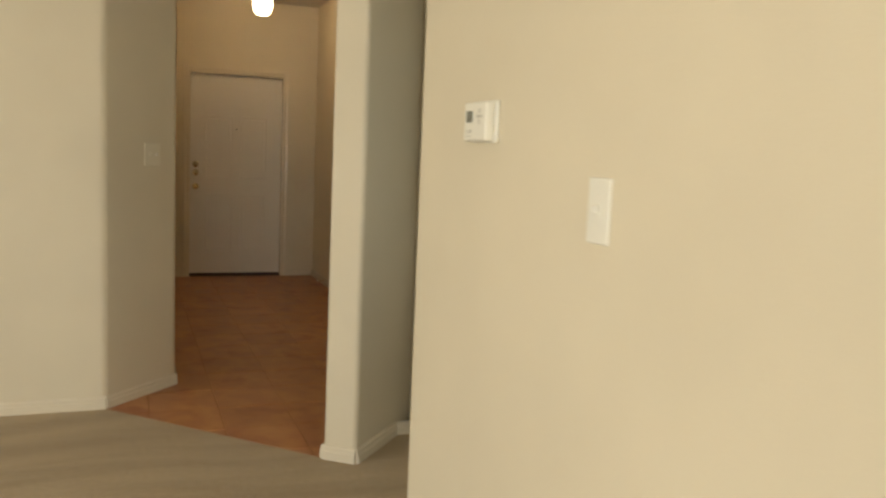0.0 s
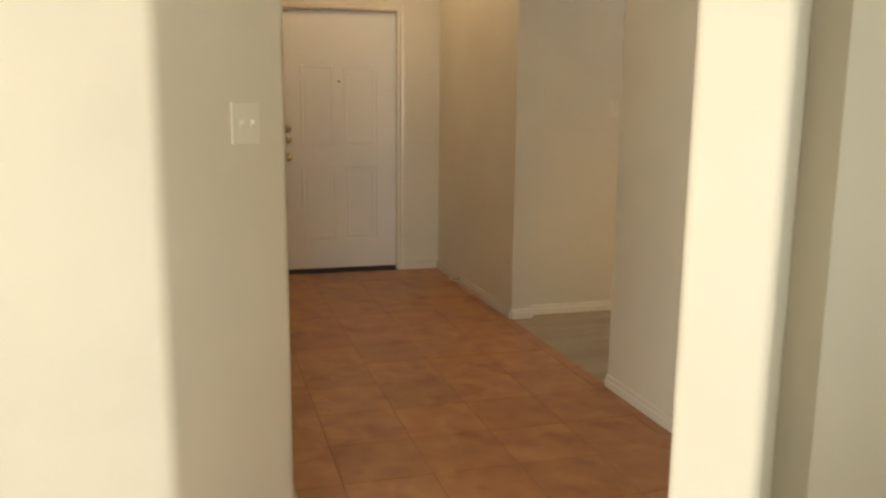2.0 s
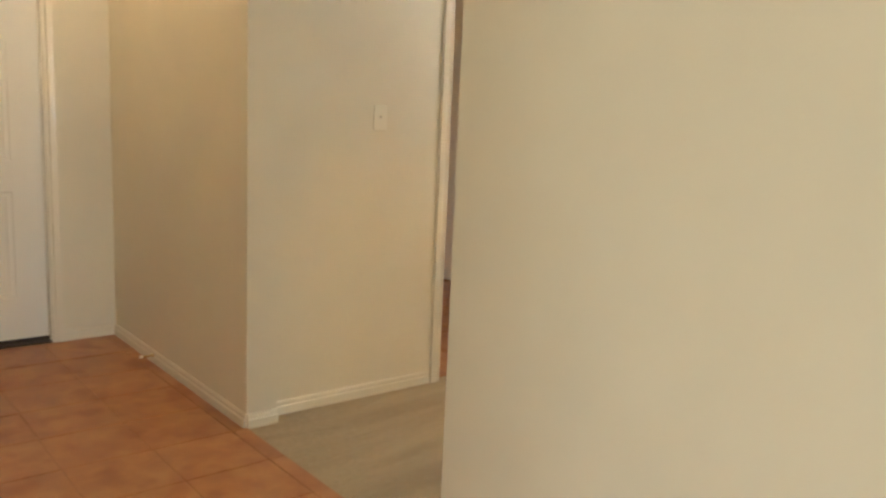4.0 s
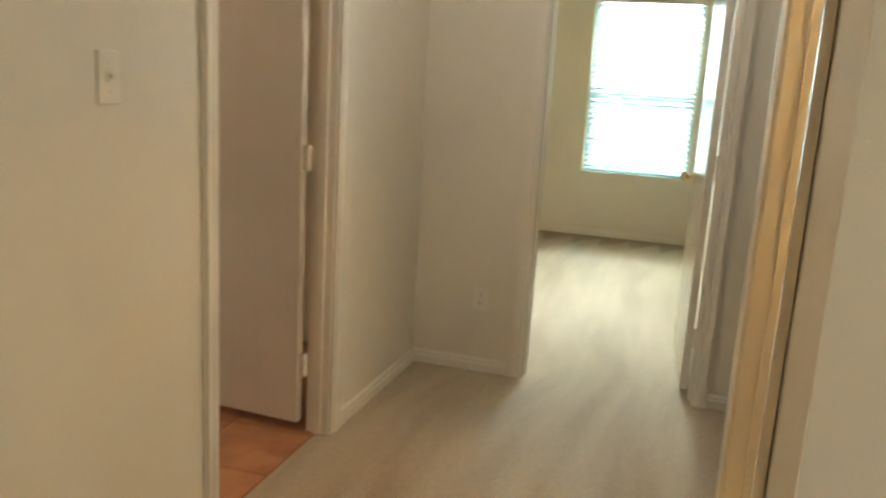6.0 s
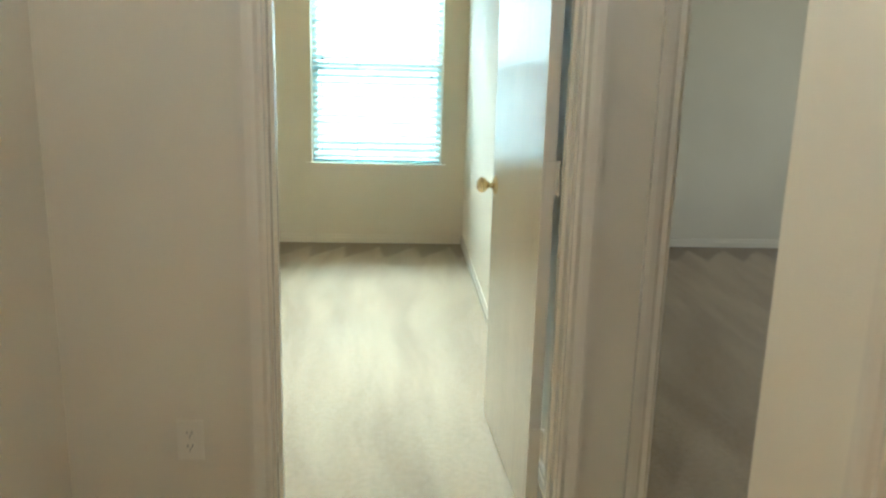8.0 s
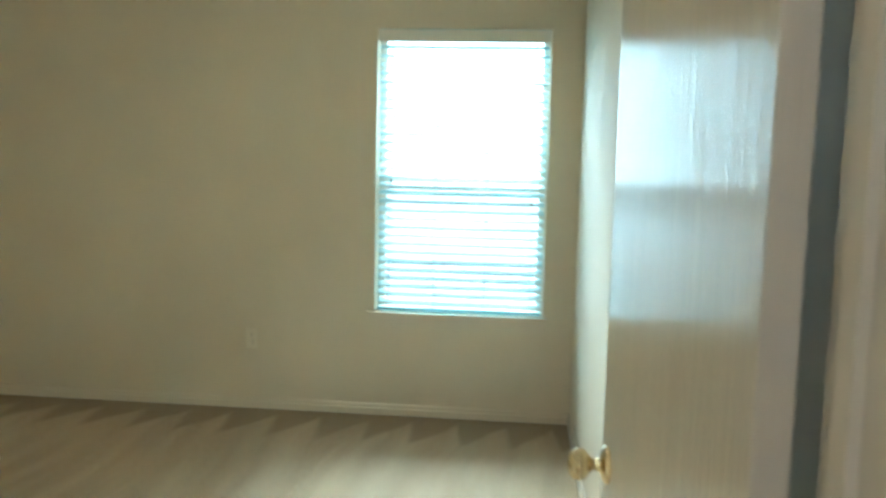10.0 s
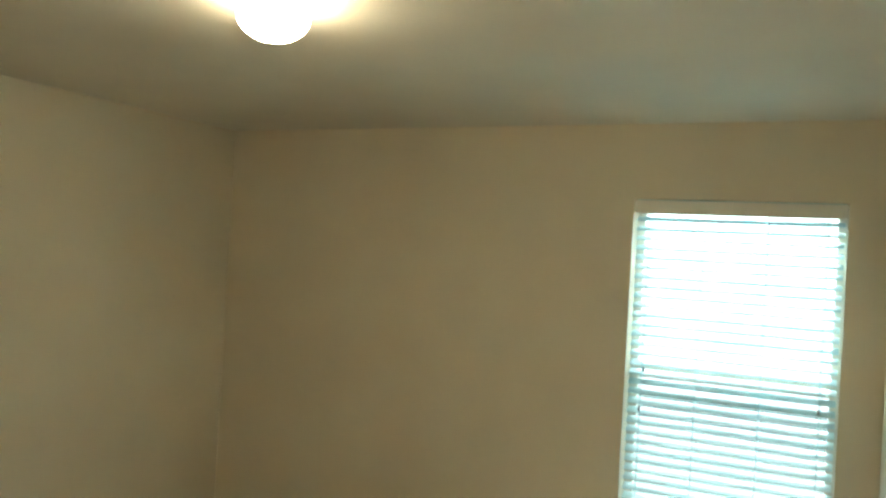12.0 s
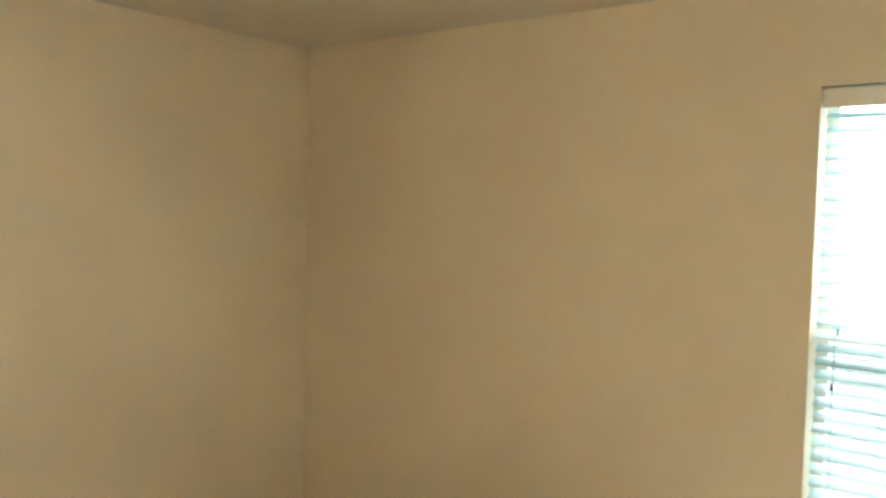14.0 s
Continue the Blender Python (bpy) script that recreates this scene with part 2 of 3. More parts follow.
# ---------------------------------------------------------------- mesh helpers
def box(bm, x0, x1, y0, y1, z0, z1):
    m = Matrix.Translation(((x0 + x1) / 2, (y0 + y1) / 2, (z0 + z1) / 2)) @ Matrix.Diagonal((x1 - x0, y1 - y0, z1 - z0, 1))
    bmesh.ops.create_cube(bm, size=1.0, matrix=m)


def prism(bm, outline, z0, z1):
    """An upright prism over a counter-clockwise outline of (x, y)."""
    lo = [bm.verts.new((x, y, z0)) for x, y in outline]
    hi = [bm.verts.new((x, y, z1)) for x, y in outline]
    bm.faces.new(lo[::-1])
    bm.faces.new(hi)
    for i in range(len(lo)):
        j = (i + 1) % len(lo)
        bm.faces.new((lo[i], lo[j], hi[j], hi[i]))


def bevel(bm, width, segments=1):
    bmesh.ops.bevel(bm, geom=bm.edges[:], offset=width, segments=segments, profile=0.5, affect='EDGES', clamp_overlap=True)


def turned(bm, profile, m, steps=24):
    """A turned body: profile of (radius, height) about the local z axis, laid at m."""
    rings = []
    for r, h in profile:
        if r < 1e-5:
            rings.append([bm.verts.new(m @ Vector((0, 0, h)))])
        else:
            rings.append([bm.verts.new(m @ Vector((r * math.cos(2 * math.pi * i / steps), r * math.sin(2 * math.pi * i / steps), h))) for i in range(steps)])
    for a, b in zip(rings, rings[1:]):
        for i in range(steps):
            j = (i + 1) % steps
            q = [a[i % len(a)], a[j % len(a)], b[j % len(b)], b[i % len(b)]]
            q = list(dict.fromkeys(q))
            if len(q) > 2:
                bm.faces.new(q)


def mesh_of(name, bm, material, smooth=False):
    bmesh.ops.recalc_face_normals(bm, faces=bm.faces[:])
    me = bpy.data.meshes.new(name)
    bm.to_mesh(me)
    bm.free()
    me.materials.append(material)
    if smooth:
        for p in me.polygons:
            p.use_smooth = True
    return me


def part(name, bm, material, parent, label="", smooth=False):
    ob = new(name, mesh_of(name, bm, material, smooth))
    if parent is not None:
        ob.parent = parent
    return tagged(ob, label)


def structure(name, bm, material, label, category, smooth=False):
    return tagged(new(name, mesh_of(name, bm, material, smooth)), label, category, kind="structure")


def thing(name, m, label, category, group="", kind=""):
    ob = new(name)
    ob.matrix_world = m
    return tagged(ob, label, category, group, kind)


# ---------------------------------------------------------------- plan, metres
CZ = 2.46            # ceiling of the bedrooms and the hall
EZ = 2.78            # ceiling of the entry and the living room
T = 0.12             # partition thickness
XD = -1.67           # front door wall
YT = -2.748          # wall between the tiled entry and the hall
YL = -4.334          # other side of the tiled entry
XB0, XB1 = -2.205, 1.325   # bedroom
YB0, YB1 = 0.12, 3.80
XH = 1.385           # right side of the hall

# angled passage between the tiled entry and the living room
LPN, LPF = (2.575, -4.682), (2.20, YL)
PL, PR = (3.492, -3.785), (3.594, -3.664)
MID = (3.075, -3.390)        # where the angled face turns into the entry
NX, NE = 3.28, 4.700         # sides of the niche
YN = -3.81                   # wall with the thermostat


def wall_x(name, y0, y1, x0, x1, z1, openings=(), label="beige painted plaster wall"):
    """A wall that runs along x, between y0 and y1 thick, with openings (xa, xb, za, zb)."""
    bm = bmesh.new()
    at = x0
    for xa, xb, za, zb in sorted(openings):
        if xa > at:
            box(bm, at, xa, y0, y1, 0, z1)
        if za > 0:
            box(bm, xa, xb, y0, y1, 0, za)
        if zb < z1:
            box(bm, xa, xb, y0, y1, zb, z1)
        at = xb
    if x1 > at:
        box(bm, at, x1, y0, y1, 0, z1)
    return structure(name, bm, WALL, label, "wall")


def wall_y(name, x0, x1, y0, y1, z1, openings=(), label="beige painted plaster wall"):
    bm = bmesh.new()
    at = y0
    for ya, yb, za, zb in sorted(openings):
        if ya > at:
            box(bm, x0, x1, at, ya, 0, z1)
        if za > 0:
            box(bm, x0, x1, ya, yb, 0, za)
        if zb < z1:
            box(bm, x0, x1, ya, yb, zb, z1)
        at = yb
    if y1 > at:
        box(bm, x0, x1, at, y1, 0, z1)
    return structure(name, bm, WALL, label, "wall")


DH = 2.05            # height of the door openings
BD0, BD1 = 0.530, 1.312      # bedroom door
SD0, SD1 = 1.548, 2.312       # second bedroom door
BA0, BA1 = -1.67, -0.915      # bathroom door
RD0, RD1 = -2.03, -1.27      # utility door
WX0, WX1, WZ0, WZ1 = 0.240, 1.160, 0.578, 2.105      # bedroom window
FD0, FD1 = -4.005, -3.095    # front door

wall_x("wall_hall_end", 0.0, T, -2.34, 5.2, CZ, [(BD0, BD1, 0, DH), (SD0, SD1, 0, DH)])
wall_x("wall_window_side", YB1, YB1 + 0.16, -2.34, 5.2, CZ, [(WX0, WX1, WZ0, WZ1)])
wall_y("wall_bedroom_left", XB0 - T, XB0, T, YB1, CZ)
# this wall's opening is invented, to hold the second bedroom's fill lamp
wall_y("wall_second_room_far", 5.08, 5.2, T, YB1, CZ, [(1.20, 2.40, 0.59, 2.10)])
bath_wall = wall_y("wall_bathroom_side", -0.085, 0.0, YT + 0.14, 0.0, CZ, [(BA0, BA1, 0, DH)])
wall_y("wall_hall_right", XH, XH + T, YT + 0.14, -0.95, CZ, [(RD0, RD1, 0, DH)])
wall_x("wall_utility_back", -1.07, -0.95, XH + T, 2.62, CZ)
wall_y("wall_alcove_right", 2.50, 2.62, -0.95, 0.0, CZ)
wall_y("wall_utility_right", 3.0, 3.12, YT + 0.14, -0.95, CZ)
wall_x("wall_utility_return", -1.07, -0.95, 2.62, 3.0, CZ)
wall_y("wall_bathroom_far", -2.34, -2.22, YT + 0.14, 0.0, CZ)

wall_x("wall_entry_right", YT, YT + 0.14, XD, MID[0], EZ, [(0.03, 1.325, 0, 2.03)])
wall_y("wall_front_door", XD - 0.14, XD, YL - 0.12, YT + 0.14, EZ, [(FD0 - 0.014, FD1 + 0.014, 0, 2.05)])

# the wall between the bedrooms runs a little out of square
bm = bmesh.new()
prism(bm, [(1.348, T), (1.50, T), (1.46, YB1), (1.328, YB1)], 0, CZ)
structure("wall_between_bedrooms", bm, WALL, "beige painted plaster wall", "wall")


def bullnose(bm, corners, radius):
    """Rounds the upright edges that stand on the given corners."""
    edges = [e for e in bm.edges if abs(e.verts[0].co.z - e.verts[1].co.z) > 1 and any((Vector(c) - e.verts[0].co.xy).length < 0.01 for c in corners)]
    bmesh.ops.bevel(bm, geom=edges, offset=radius, segments=5, profile=0.5, affect='EDGES')


bm = bmesh.new()
prism(bm, [LPN, LPF, (XD, YL), (XD, YL - 0.12), (2.15, YL - 0.12), (2.455, -4.739), (2.455, -8.42), (2.575, -8.42)], 0, EZ)
bullnose(bm, [LPN, LPF], 0.022)
structure("wall_passage_left", bm, WALL, "beige wall with rounded angled corner beside the entry", "wall")
bm = bmesh.new()
prism(bm, [PL, PR, (NX, -3.385), (NX - 0.12, -3.28), (MID[0], -3.28), MID], 0, EZ)
bullnose(bm, [PL, PR, MID], 0.022)
structure("wall_angled_right", bm, WALL, "beige angled wall end with rounded corners", "wall")
wall_y("wall_niche_left", MID[0], NX, -3.28, -2.20, EZ)
wall_x("wall_niche_back", -2.20, -2.08, MID[0], NE + 0.12, EZ)
# the opening here is added, to let fill light into the niche
wall_y("wall_niche_side", NE, NE + 0.12, YN + 0.12, -2.20, EZ, [(-3.32, -2.48, 0.93, 2.07)])
wall_x("wall_thermostat", YN, YN + 0.12, NE, 9.62, EZ)
wall_y("wall_living_far", 9.50, 9.62, -8.42, YN, EZ, [(-6.8, -4.6, 0.40, 2.30)])
wall_x("wall_living_window_side", -8.42, -8.30, 2.575, 9.50, EZ, [(3.90, 7.30, 0.12, 2.30)])


def slab(name, x0, x1, y0, y1, z0, z1, material, label, category):
    bm = bmesh.new()
    box(bm, x0, x1, y0, y1, z0, z1)
    return structure(name, bm, material, label, category)


slab("ceiling_bedrooms", -2.5, 5.4, -2.608, 3.98, CZ, CZ + 0.15, CEIL, "flat painted bedroom and hall ceiling", "ceiling")
slab("ceiling_entry", -1.9, MID[0], -4.6, -2.608, EZ, EZ + 0.15, CEIL, "flat painted entry ceiling", "ceiling")
slab("ceiling_living", MID[0], 9.7, -8.6, -2.05, EZ, EZ + 0.15, CEIL, "flat painted living room ceiling", "ceiling")
slab("ceiling_living_side", 2.2, MID[0], -8.6, -4.6, EZ, EZ + 0.15, CEIL, "flat painted living room ceiling", "ceiling")

# floors: carpet everywhere but the tiled entry and bathroom
slab("subfloor", -2.5, 9.7, -8.6, 3.98, -0.20, -0.03, CONCRETE, "grey concrete slab under the floors", "subfloor")
bm = bmesh.new()
box(bm, -0.06, 5.2, -2.748, 3.85, -0.03, 0.0)
box(bm, -2.34, -0.06, 0.06, 3.85, -0.03, 0.0)
structure("carpet_bedrooms", bm, CARPET, "beige cut-pile carpet with vacuum marks", "carpet")
bm = bmesh.new()
prism(bm, [(2.51, -4.75), LPN, PL, (NX - 0.05, -3.55), (NX - 0.05, -2.15), (4.8, -2.15), (4.8, -3.75), (9.6, -3.75), (9.6, -8.4), (2.51, -8.4)], -0.03, 0.0)
structure("carpet_living_room", bm, CARPET, "beige cut-pile carpet with vacuum marks", "carpet")
bm = bmesh.new()
prism(bm, [(-1.8, -2.748), (-1.8, -4.40), (2.23, -4.40), LPN, PL, MID, (MID[0], YT)], -0.03, -0.0015)
prism(bm, [(-2.3, -0.02), (-2.3, -2.6), (-0.06, -2.6), (-0.06, -0.02)], -0.03, -0.0015)
entry_floor = structure("floor_entry", bm, GROUT, "terracotta tile floor with brown grout joints", "floor")
slab("ground", -60, 60, -60, 60, -0.5, -0.4, LAWN, "pale gravel yard around the house", "ground")


# ---------------------------------------------------------------- trim
BASE = [(0, 0), (0.015, 0), (0.015, 0.036), (0.010, 0.041), (0.010, 0.054), (0.005, 0.062), (0, 0.062)]


def run(bm, profile, a, b):
    """A skirting profile of (out, up) from a to b on the floor; out is to the left of the way."""
    a, b = Vector((*a, 0)), Vector((*b, 0))
    d = (b - a).normalized()
    out = Vector((-d.y, d.x, 0))
    ends = [[bm.verts.new(p + out * o + Vector((0, 0, u))) for o, u in profile] for p in (a, b)]
    n = len(profile)
    for i in range(n):
        j = (i + 1) % n
        bm.faces.new((ends[0][i], ends[0][j], ends[1][j], ends[1][i]))
    bm.faces.new(ends[0])
    bm.faces.new(ends[1][::-1])


def baseboard(*points):
    """One baseboard along a broken line; the wall lies to the right of the way."""
    bm = bmesh.new()
    for a, b in zip(points, points[1:]):
        run(bm, BASE, a, b)
    return structure("baseboard", bm, TRIM, "cream painted stepped wooden baseboard", "baseboard")


CW = 0.060           # casing width
# bedroom
baseboard((1.328, YB1), (XB0, YB1))
baseboard((XB0, YB1), (XB0, T))
baseboard((XB0, T), (BD0 - CW, T))
baseboard((1.348, T + 0.02), (1.328, YB1))
# hall
baseboard((BD0 - CW, 0), (0.004, 0))
bath_skirts = [baseboard((0, -0.001), (0, BA1 + CW)), baseboard((0, BA0 - CW), (0, -2.60))]
baseboard((SD0 - CW, 0), (BD1 + CW, 0))
baseboard((XH, -2.608), (XH, RD0 - CW))
baseboard((XH, RD1 + CW), (XH, -0.95), (2.50, -0.95), (2.50, 0))
# entry
baseboard((0.03, -2.608), (0.03, YT), (XD, YT), (XD, FD1 + 0.07))
baseboard((XD, FD0 - 0.07), (XD, YL), LPF, LPN)
baseboard((MID[0], YT), (1.325, YT), (1.325, -2.608))
baseboard((NX, -2.2), (NX, -3.385), PR, PL, MID, (MID[0], YT))
baseboard(LPN, (LPN[0], -8.3))
baseboard((9.5, YN), (NE, YN), (NE, -2.2), (NX, -2.2))
# second room
baseboard((5.08, YB1), (1.46, YB1))


CASING = [(0, 0), (0, 0.010), (0.008, 0.015), (0.020, 0.011), (0.030, 0.016), (0.046, 0.019), (0.060, 0.019), (0.060, 0)]


def casing_leg(bm, origin, across, out, z0, z1):
    """An upright casing; across leads away from the opening, out into the room."""
    origin, across, out = Vector(origin), Vector(across), Vector(out)
    ends = [[bm.verts.new(origin + across * a + out * o + Vector((0, 0, z))) for a, o in CASING] for z in (z0, z1)]
    n = len(CASING)
    for i in range(n):
        j = (i + 1) % n
        bm.faces.new((ends[0][i], ends[0][j], ends[1][j], ends[1][i]))
    bm.faces.new(ends[0][::-1])
    bm.faces.new(ends[1])


def casing_head(bm, a, b, out, z):
    a, b, out = Vector(a), Vector(b), Vector(out)
    ends = [[bm.verts.new(p + out * o + Vector((0, 0, z + u))) for u, o in CASING] for p in (a, b)]
    n = len(CASING)
    for i in range(n):
        j = (i + 1) % n
        bm.faces.new((ends[0][i], ends[0][j], ends[1][j], ends[1][i]))
    bm.faces.new(ends[0][::-1])
    bm.faces.new(ends[1])


def door_frame(name, along, lo, hi, w0, w1, top, sides, label="cream painted wooden door frame and casing"):
    """Lining with a stop, and casings. along: 'x' or 'y'; lo..hi the opening; w0..w1 the wall; sides: which faces carry a casing (-1, 1)."""
    frame_ob = thing(name, Matrix(), label, "door frame", kind="structure")

    def at(u, v):
        return (u, v, 0) if along == 'x' else (v, u, 0)

    def lining(u0, u1, v0, v1, z0, z1, nm):
        bm = bmesh.new()
        if along == 'x':
            box(bm, u0, u1, v0, v1, z0, z1)
        else:
            box(bm, v0, v1, u0, u1, z0, z1)
        part(nm, bm, TRIM, frame_ob)

    e = 0.003
    lining(lo, lo + 0.014, w0 - e, w1 + e, 0, top, "jamb")
    lining(hi - 0.014, hi, w0 - e, w1 + e, 0, top, "jamb")
    lining(lo + 0.014, hi - 0.014, w0 - e, w1 + e, top - 0.014, top, "head")
    mid = (w0 + w1) / 2
    lining(lo + 0.014, lo + 0.024, mid - 0.016, mid + 0.016, 0, top - 0.014, "stop")
    lining(hi - 0.024, hi - 0.014, mid - 0.016, mid + 0.016, 0, top - 0.014, "stop")
    for s in sides:
        face = w1 + e if s > 0 else w0 - e
        ax = Vector(at(1, 0))
        out = Vector(at(0, s))
        for u, d in ((lo + 0.006, -1), (hi - 0.006, 1)):
            bm = bmesh.new()
            casing_leg(bm, at(u, face), ax * d, out, 0, top + 0.054)
            part("casing", bm, TRIM, frame_ob)
        bm = bmesh.new()
        casing_head(bm, at(lo + 0.006, face), at(hi - 0.006, face), out, top - 0.006)
        part("head_casing", bm, TRIM, frame_ob)
    return frame_ob


door_frame("door_frame_bedroom", 'x', BD0, BD1, 0.0, T, DH, (-1, 1))
door_frame("door_frame_second_bedroom", 'x', SD0, SD1, 0.0, T, DH, (-1, 1))
bath_frame = door_frame("door_frame_bathroom", 'y', BA0, BA1, -0.085, 0.0, DH, (1,))
door_frame("door_frame_utility", 'y', RD0, RD1, XH, XH + T, DH, (-1,))
door_frame("door_frame_front", 'y', FD0 - 0.014, FD1 + 0.014, XD - 0.14, XD, 2.05, (1,))


# ---------------------------------------------------------------- doors
def knob_body(bm, m):
    """Rose, neck and ball of a door knob, out along the local z axis."""
    turned(bm, [(0, 0), (0.033, 0), (0.033, 0.004), (0.026, 0.010), (0.012, 0.014), (0.010, 0.026), (0.016, 0.032), (0.026, 0.040), (0.0285, 0.050), (0.026, 0.060), (0.017, 0.067), (0, 0.069)], m)


def flush_door(name, pivot, turn, width, label, hand, knob_z=0.915, knob=BRASS, gap=0.003, foot=0.018):
    """A flush interior door. The leaf starts at the pivot and runs along local +x; hand: the side of local y on which it lies."""
    ob = thing(name, pose(*pivot, 0, 0, turn), label, "door", kind="structure")
    th = 0.035
    y0, y1 = (0, th) if hand > 0 else (-th, 0)
    bm = bmesh.new()
    box(bm, gap, width, y0, y1, foot, 2.028)
    bevel(bm, 0.0015)
    part("slab", bm, DOORWOOD, ob)
    for side, yy in ((90, y0), (-90, y1)):
        bm = bmesh.new()
        knob_body(bm, Matrix.Translation((width - 0.062, yy, knob_z)) @ Euler((radians(side), 0, 0)).to_matrix().to_4x4())
        part("knob", bm, knob, ob, "polished brass round knob", True)
    bm = bmesh.new()
    box(bm, width - 0.001, width + 0.0015, (y0 + y1) / 2 - 0.012, (y0 + y1) / 2 + 0.012, knob_z - 0.028, knob_z + 0.028)
    part("latch_plate", bm, BRASS, ob)
    return ob


# bedroom door, open almost square to the wall
bed_door = flush_door("door_bedroom", (1.281, 0.133, 0), 93.6, 0.745, "glossy cream flush wooden door with brass knob, wide open", 1)
# bathroom door, open into the bathroom
bath_door = flush_door("door_bathroom", (-0.089, BA1 - 0.010, 0), 177, 0.655, "cream flush wooden door with painted hinges, open", 1, gap=0.023, foot=0.040)
# utility door, open into the utility room
util_door = flush_door("door_utility", (XH + 0.122, RD1 - 0.016, 0), -12, 0.725, "cream flush wooden door with painted hinges, open", -1, gap=0.020)


def hinges_on(ob, hand, zs):
    """Painted butt hinges: the knuckle at the pivot, in five joints, and a leaf let into the edge of the slab."""
    for z in zs:
        bm = bmesh.new()
        for k in range(5):
            c = z - 0.036 + 0.018 * k
            turned(bm, [(0, c - 0.0085), (0.0062, c - 0.0085), (0.0066, c), (0.0062, c + 0.0085), (0, c + 0.0085)], Matrix.Translation((-0.004, -0.004 * hand, 0)), 10)
        box(bm, -0.001, 0.0205, min(0, hand * 0.031), max(0, hand * 0.031), z - 0.0445, z + 0.0445)
        box(bm, -0.034, -0.003, -0.0015 - 0.002 * hand, 0.0015 - 0.002 * hand, z - 0.0445, z + 0.0445)
        h = part("hinge", bm, TRIM, ob, "paint-covered butt hinge")
        for dx, dz in ((-0.012, 0.028), (-0.024, 0.0), (-0.012, -0.028)):
            bm = bmesh.new()
            turned(bm, [(0, -0.002), (0.004, -0.002), (0.0035, 0.001), (0, 0.001)], Matrix.Translation((dx, -0.0045 * hand, z + dz)) @ Euler((radians(90 * hand), 0, 0)).to_matrix().to_4x4(), 10)
            part("screw", bm, RUBBER, h)


hinges_on(bed_door, 1, (0.27, 1.045, 1.80))
hinges_on(bath_door, 1, (0.27, 1.045, 1.80))
hinges_on(util_door, -1, (0.27, 1.045, 1.80))

# this side of the hall runs one degree out of square
skew = Euler((0, 0, radians(-0.99))).to_matrix().to_4x4()
for ob in (bath_wall, bath_frame, bath_door, *bath_skirts):
    ob.matrix_world = skew @ ob.matrix_world


# front door: steel slab with four embossed panels
front = thing("door_front", pose(XD - 0.05, FD0, 0), "white four-panel front door with brass locks, shut", "door", kind="structure")
FW = FD1 - FD0
bm = bmesh.new()
box(bm, -0.040, 0.004, 0.004, FW - 0.004, 0.025, 2.032)
bevel(bm, 0.002)
part("slab", bm, DOORPAINT, front)


def embossed(parent, y0, y1, z0, z1):
    """A pressed panel: a rounded groove round a raised field."""
    bm = bmesh.new()
    rings = [(0.0, 0.0042), (0.008, 0.0085), (0.018, 0.0085), (0.026, 0.0050), (0.044, 0.0075), (0.056, 0.0075)]
    loops = []
    for inset, x in rings:
        loops.append([bm.verts.new((x, y, z)) for y, z in ((y0 + inset, z0 + inset), (y1 - inset, z0 + inset), (y1 - inset, z1 - inset), (y0 + inset, z1 - inset))])
    for a, b in zip(loops, loops[1:]):
        for i in range(4):
            j = (i + 1) % 4
            bm.faces.new((a[i], a[j], b[j], b[i]))
    bm.faces.new(loops[-1])
    part("panel", bm, DOORPAINT, parent)


for y0, y1 in ((0.155, 0.415), (0.495, 0.755)):
    embossed(front, y0, y1, 0.26, 0.84)
    embossed(front, y0, y1, 1.00, 1.62)


def lock(parent, z, profile, name, label, material):
    bm = bmesh.new()
    turned(bm, profile, Matrix.Translation((0.004, 0.056, z)) @ Euler((0, radians(90), 0)).to_matrix().to_4x4())
    part(name, bm, material, parent, label, True)


PALEBRASS = metal("worn_pale_brass", (0.80, 0.74, 0.60), 0.22)
BOLT = [(0, 0), (0.032, 0), (0.032, 0.006), (0.026, 0.012), (0.011, 0.014), (0.011, 0.018), (0, 0.019)]
lock(front, 1.136, BOLT, "deadbolt", "round pale brass deadbolt", PALEBRASS)
lock(front, 1.052, BOLT, "deadbolt", "round pale brass deadbolt", PALEBRASS)
lock(front, 0.915, [(0, 0), (0.033, 0), (0.033, 0.004), (0.026, 0.010), (0.012, 0.014), (0.010, 0.026), (0.016, 0.032), (0.026, 0.040), (0.0285, 0.050), (0.026, 0.060), (0.017, 0.067), (0, 0.069)], "knob", "round brass knob", BRASS)
bm = bmesh.new()
turned(bm, [(0, 0), (0.008, 0), (0.008, 0.003), (0.004, 0.004), (0, 0.002)], Matrix.Translation((0.004, FW / 2, 1.50)) @ Euler((0, radians(90), 0)).to_matrix().to_4x4(), 14)
part("peephole", bm, RUBBER, front, "dark peephole")
bm = bmesh.new()
box(bm, -0.030, 0.009, 0.002, FW - 0.002, 0.004, 0.030)
part("sweep_seal", bm, RUBBER, front, "dark rubber sweep under the door")
bm = bmesh.new()
box(bm, XD - 0.14, XD + 0.012, FD0, FD1, -0.01, 0.010)
bevel(bm, 0.003)
structure("threshold", bm, RUBBER, "dark bronze door threshold", "threshold")
# added slab outside the shut front door, never in view
slab("unseen_outer_wall", XD - 1.0, XD - 0.9, FD0 - 0.8, FD1 + 0.8, 0, 2.8, WALL, "added unseen plain wall behind the front door", "wall")


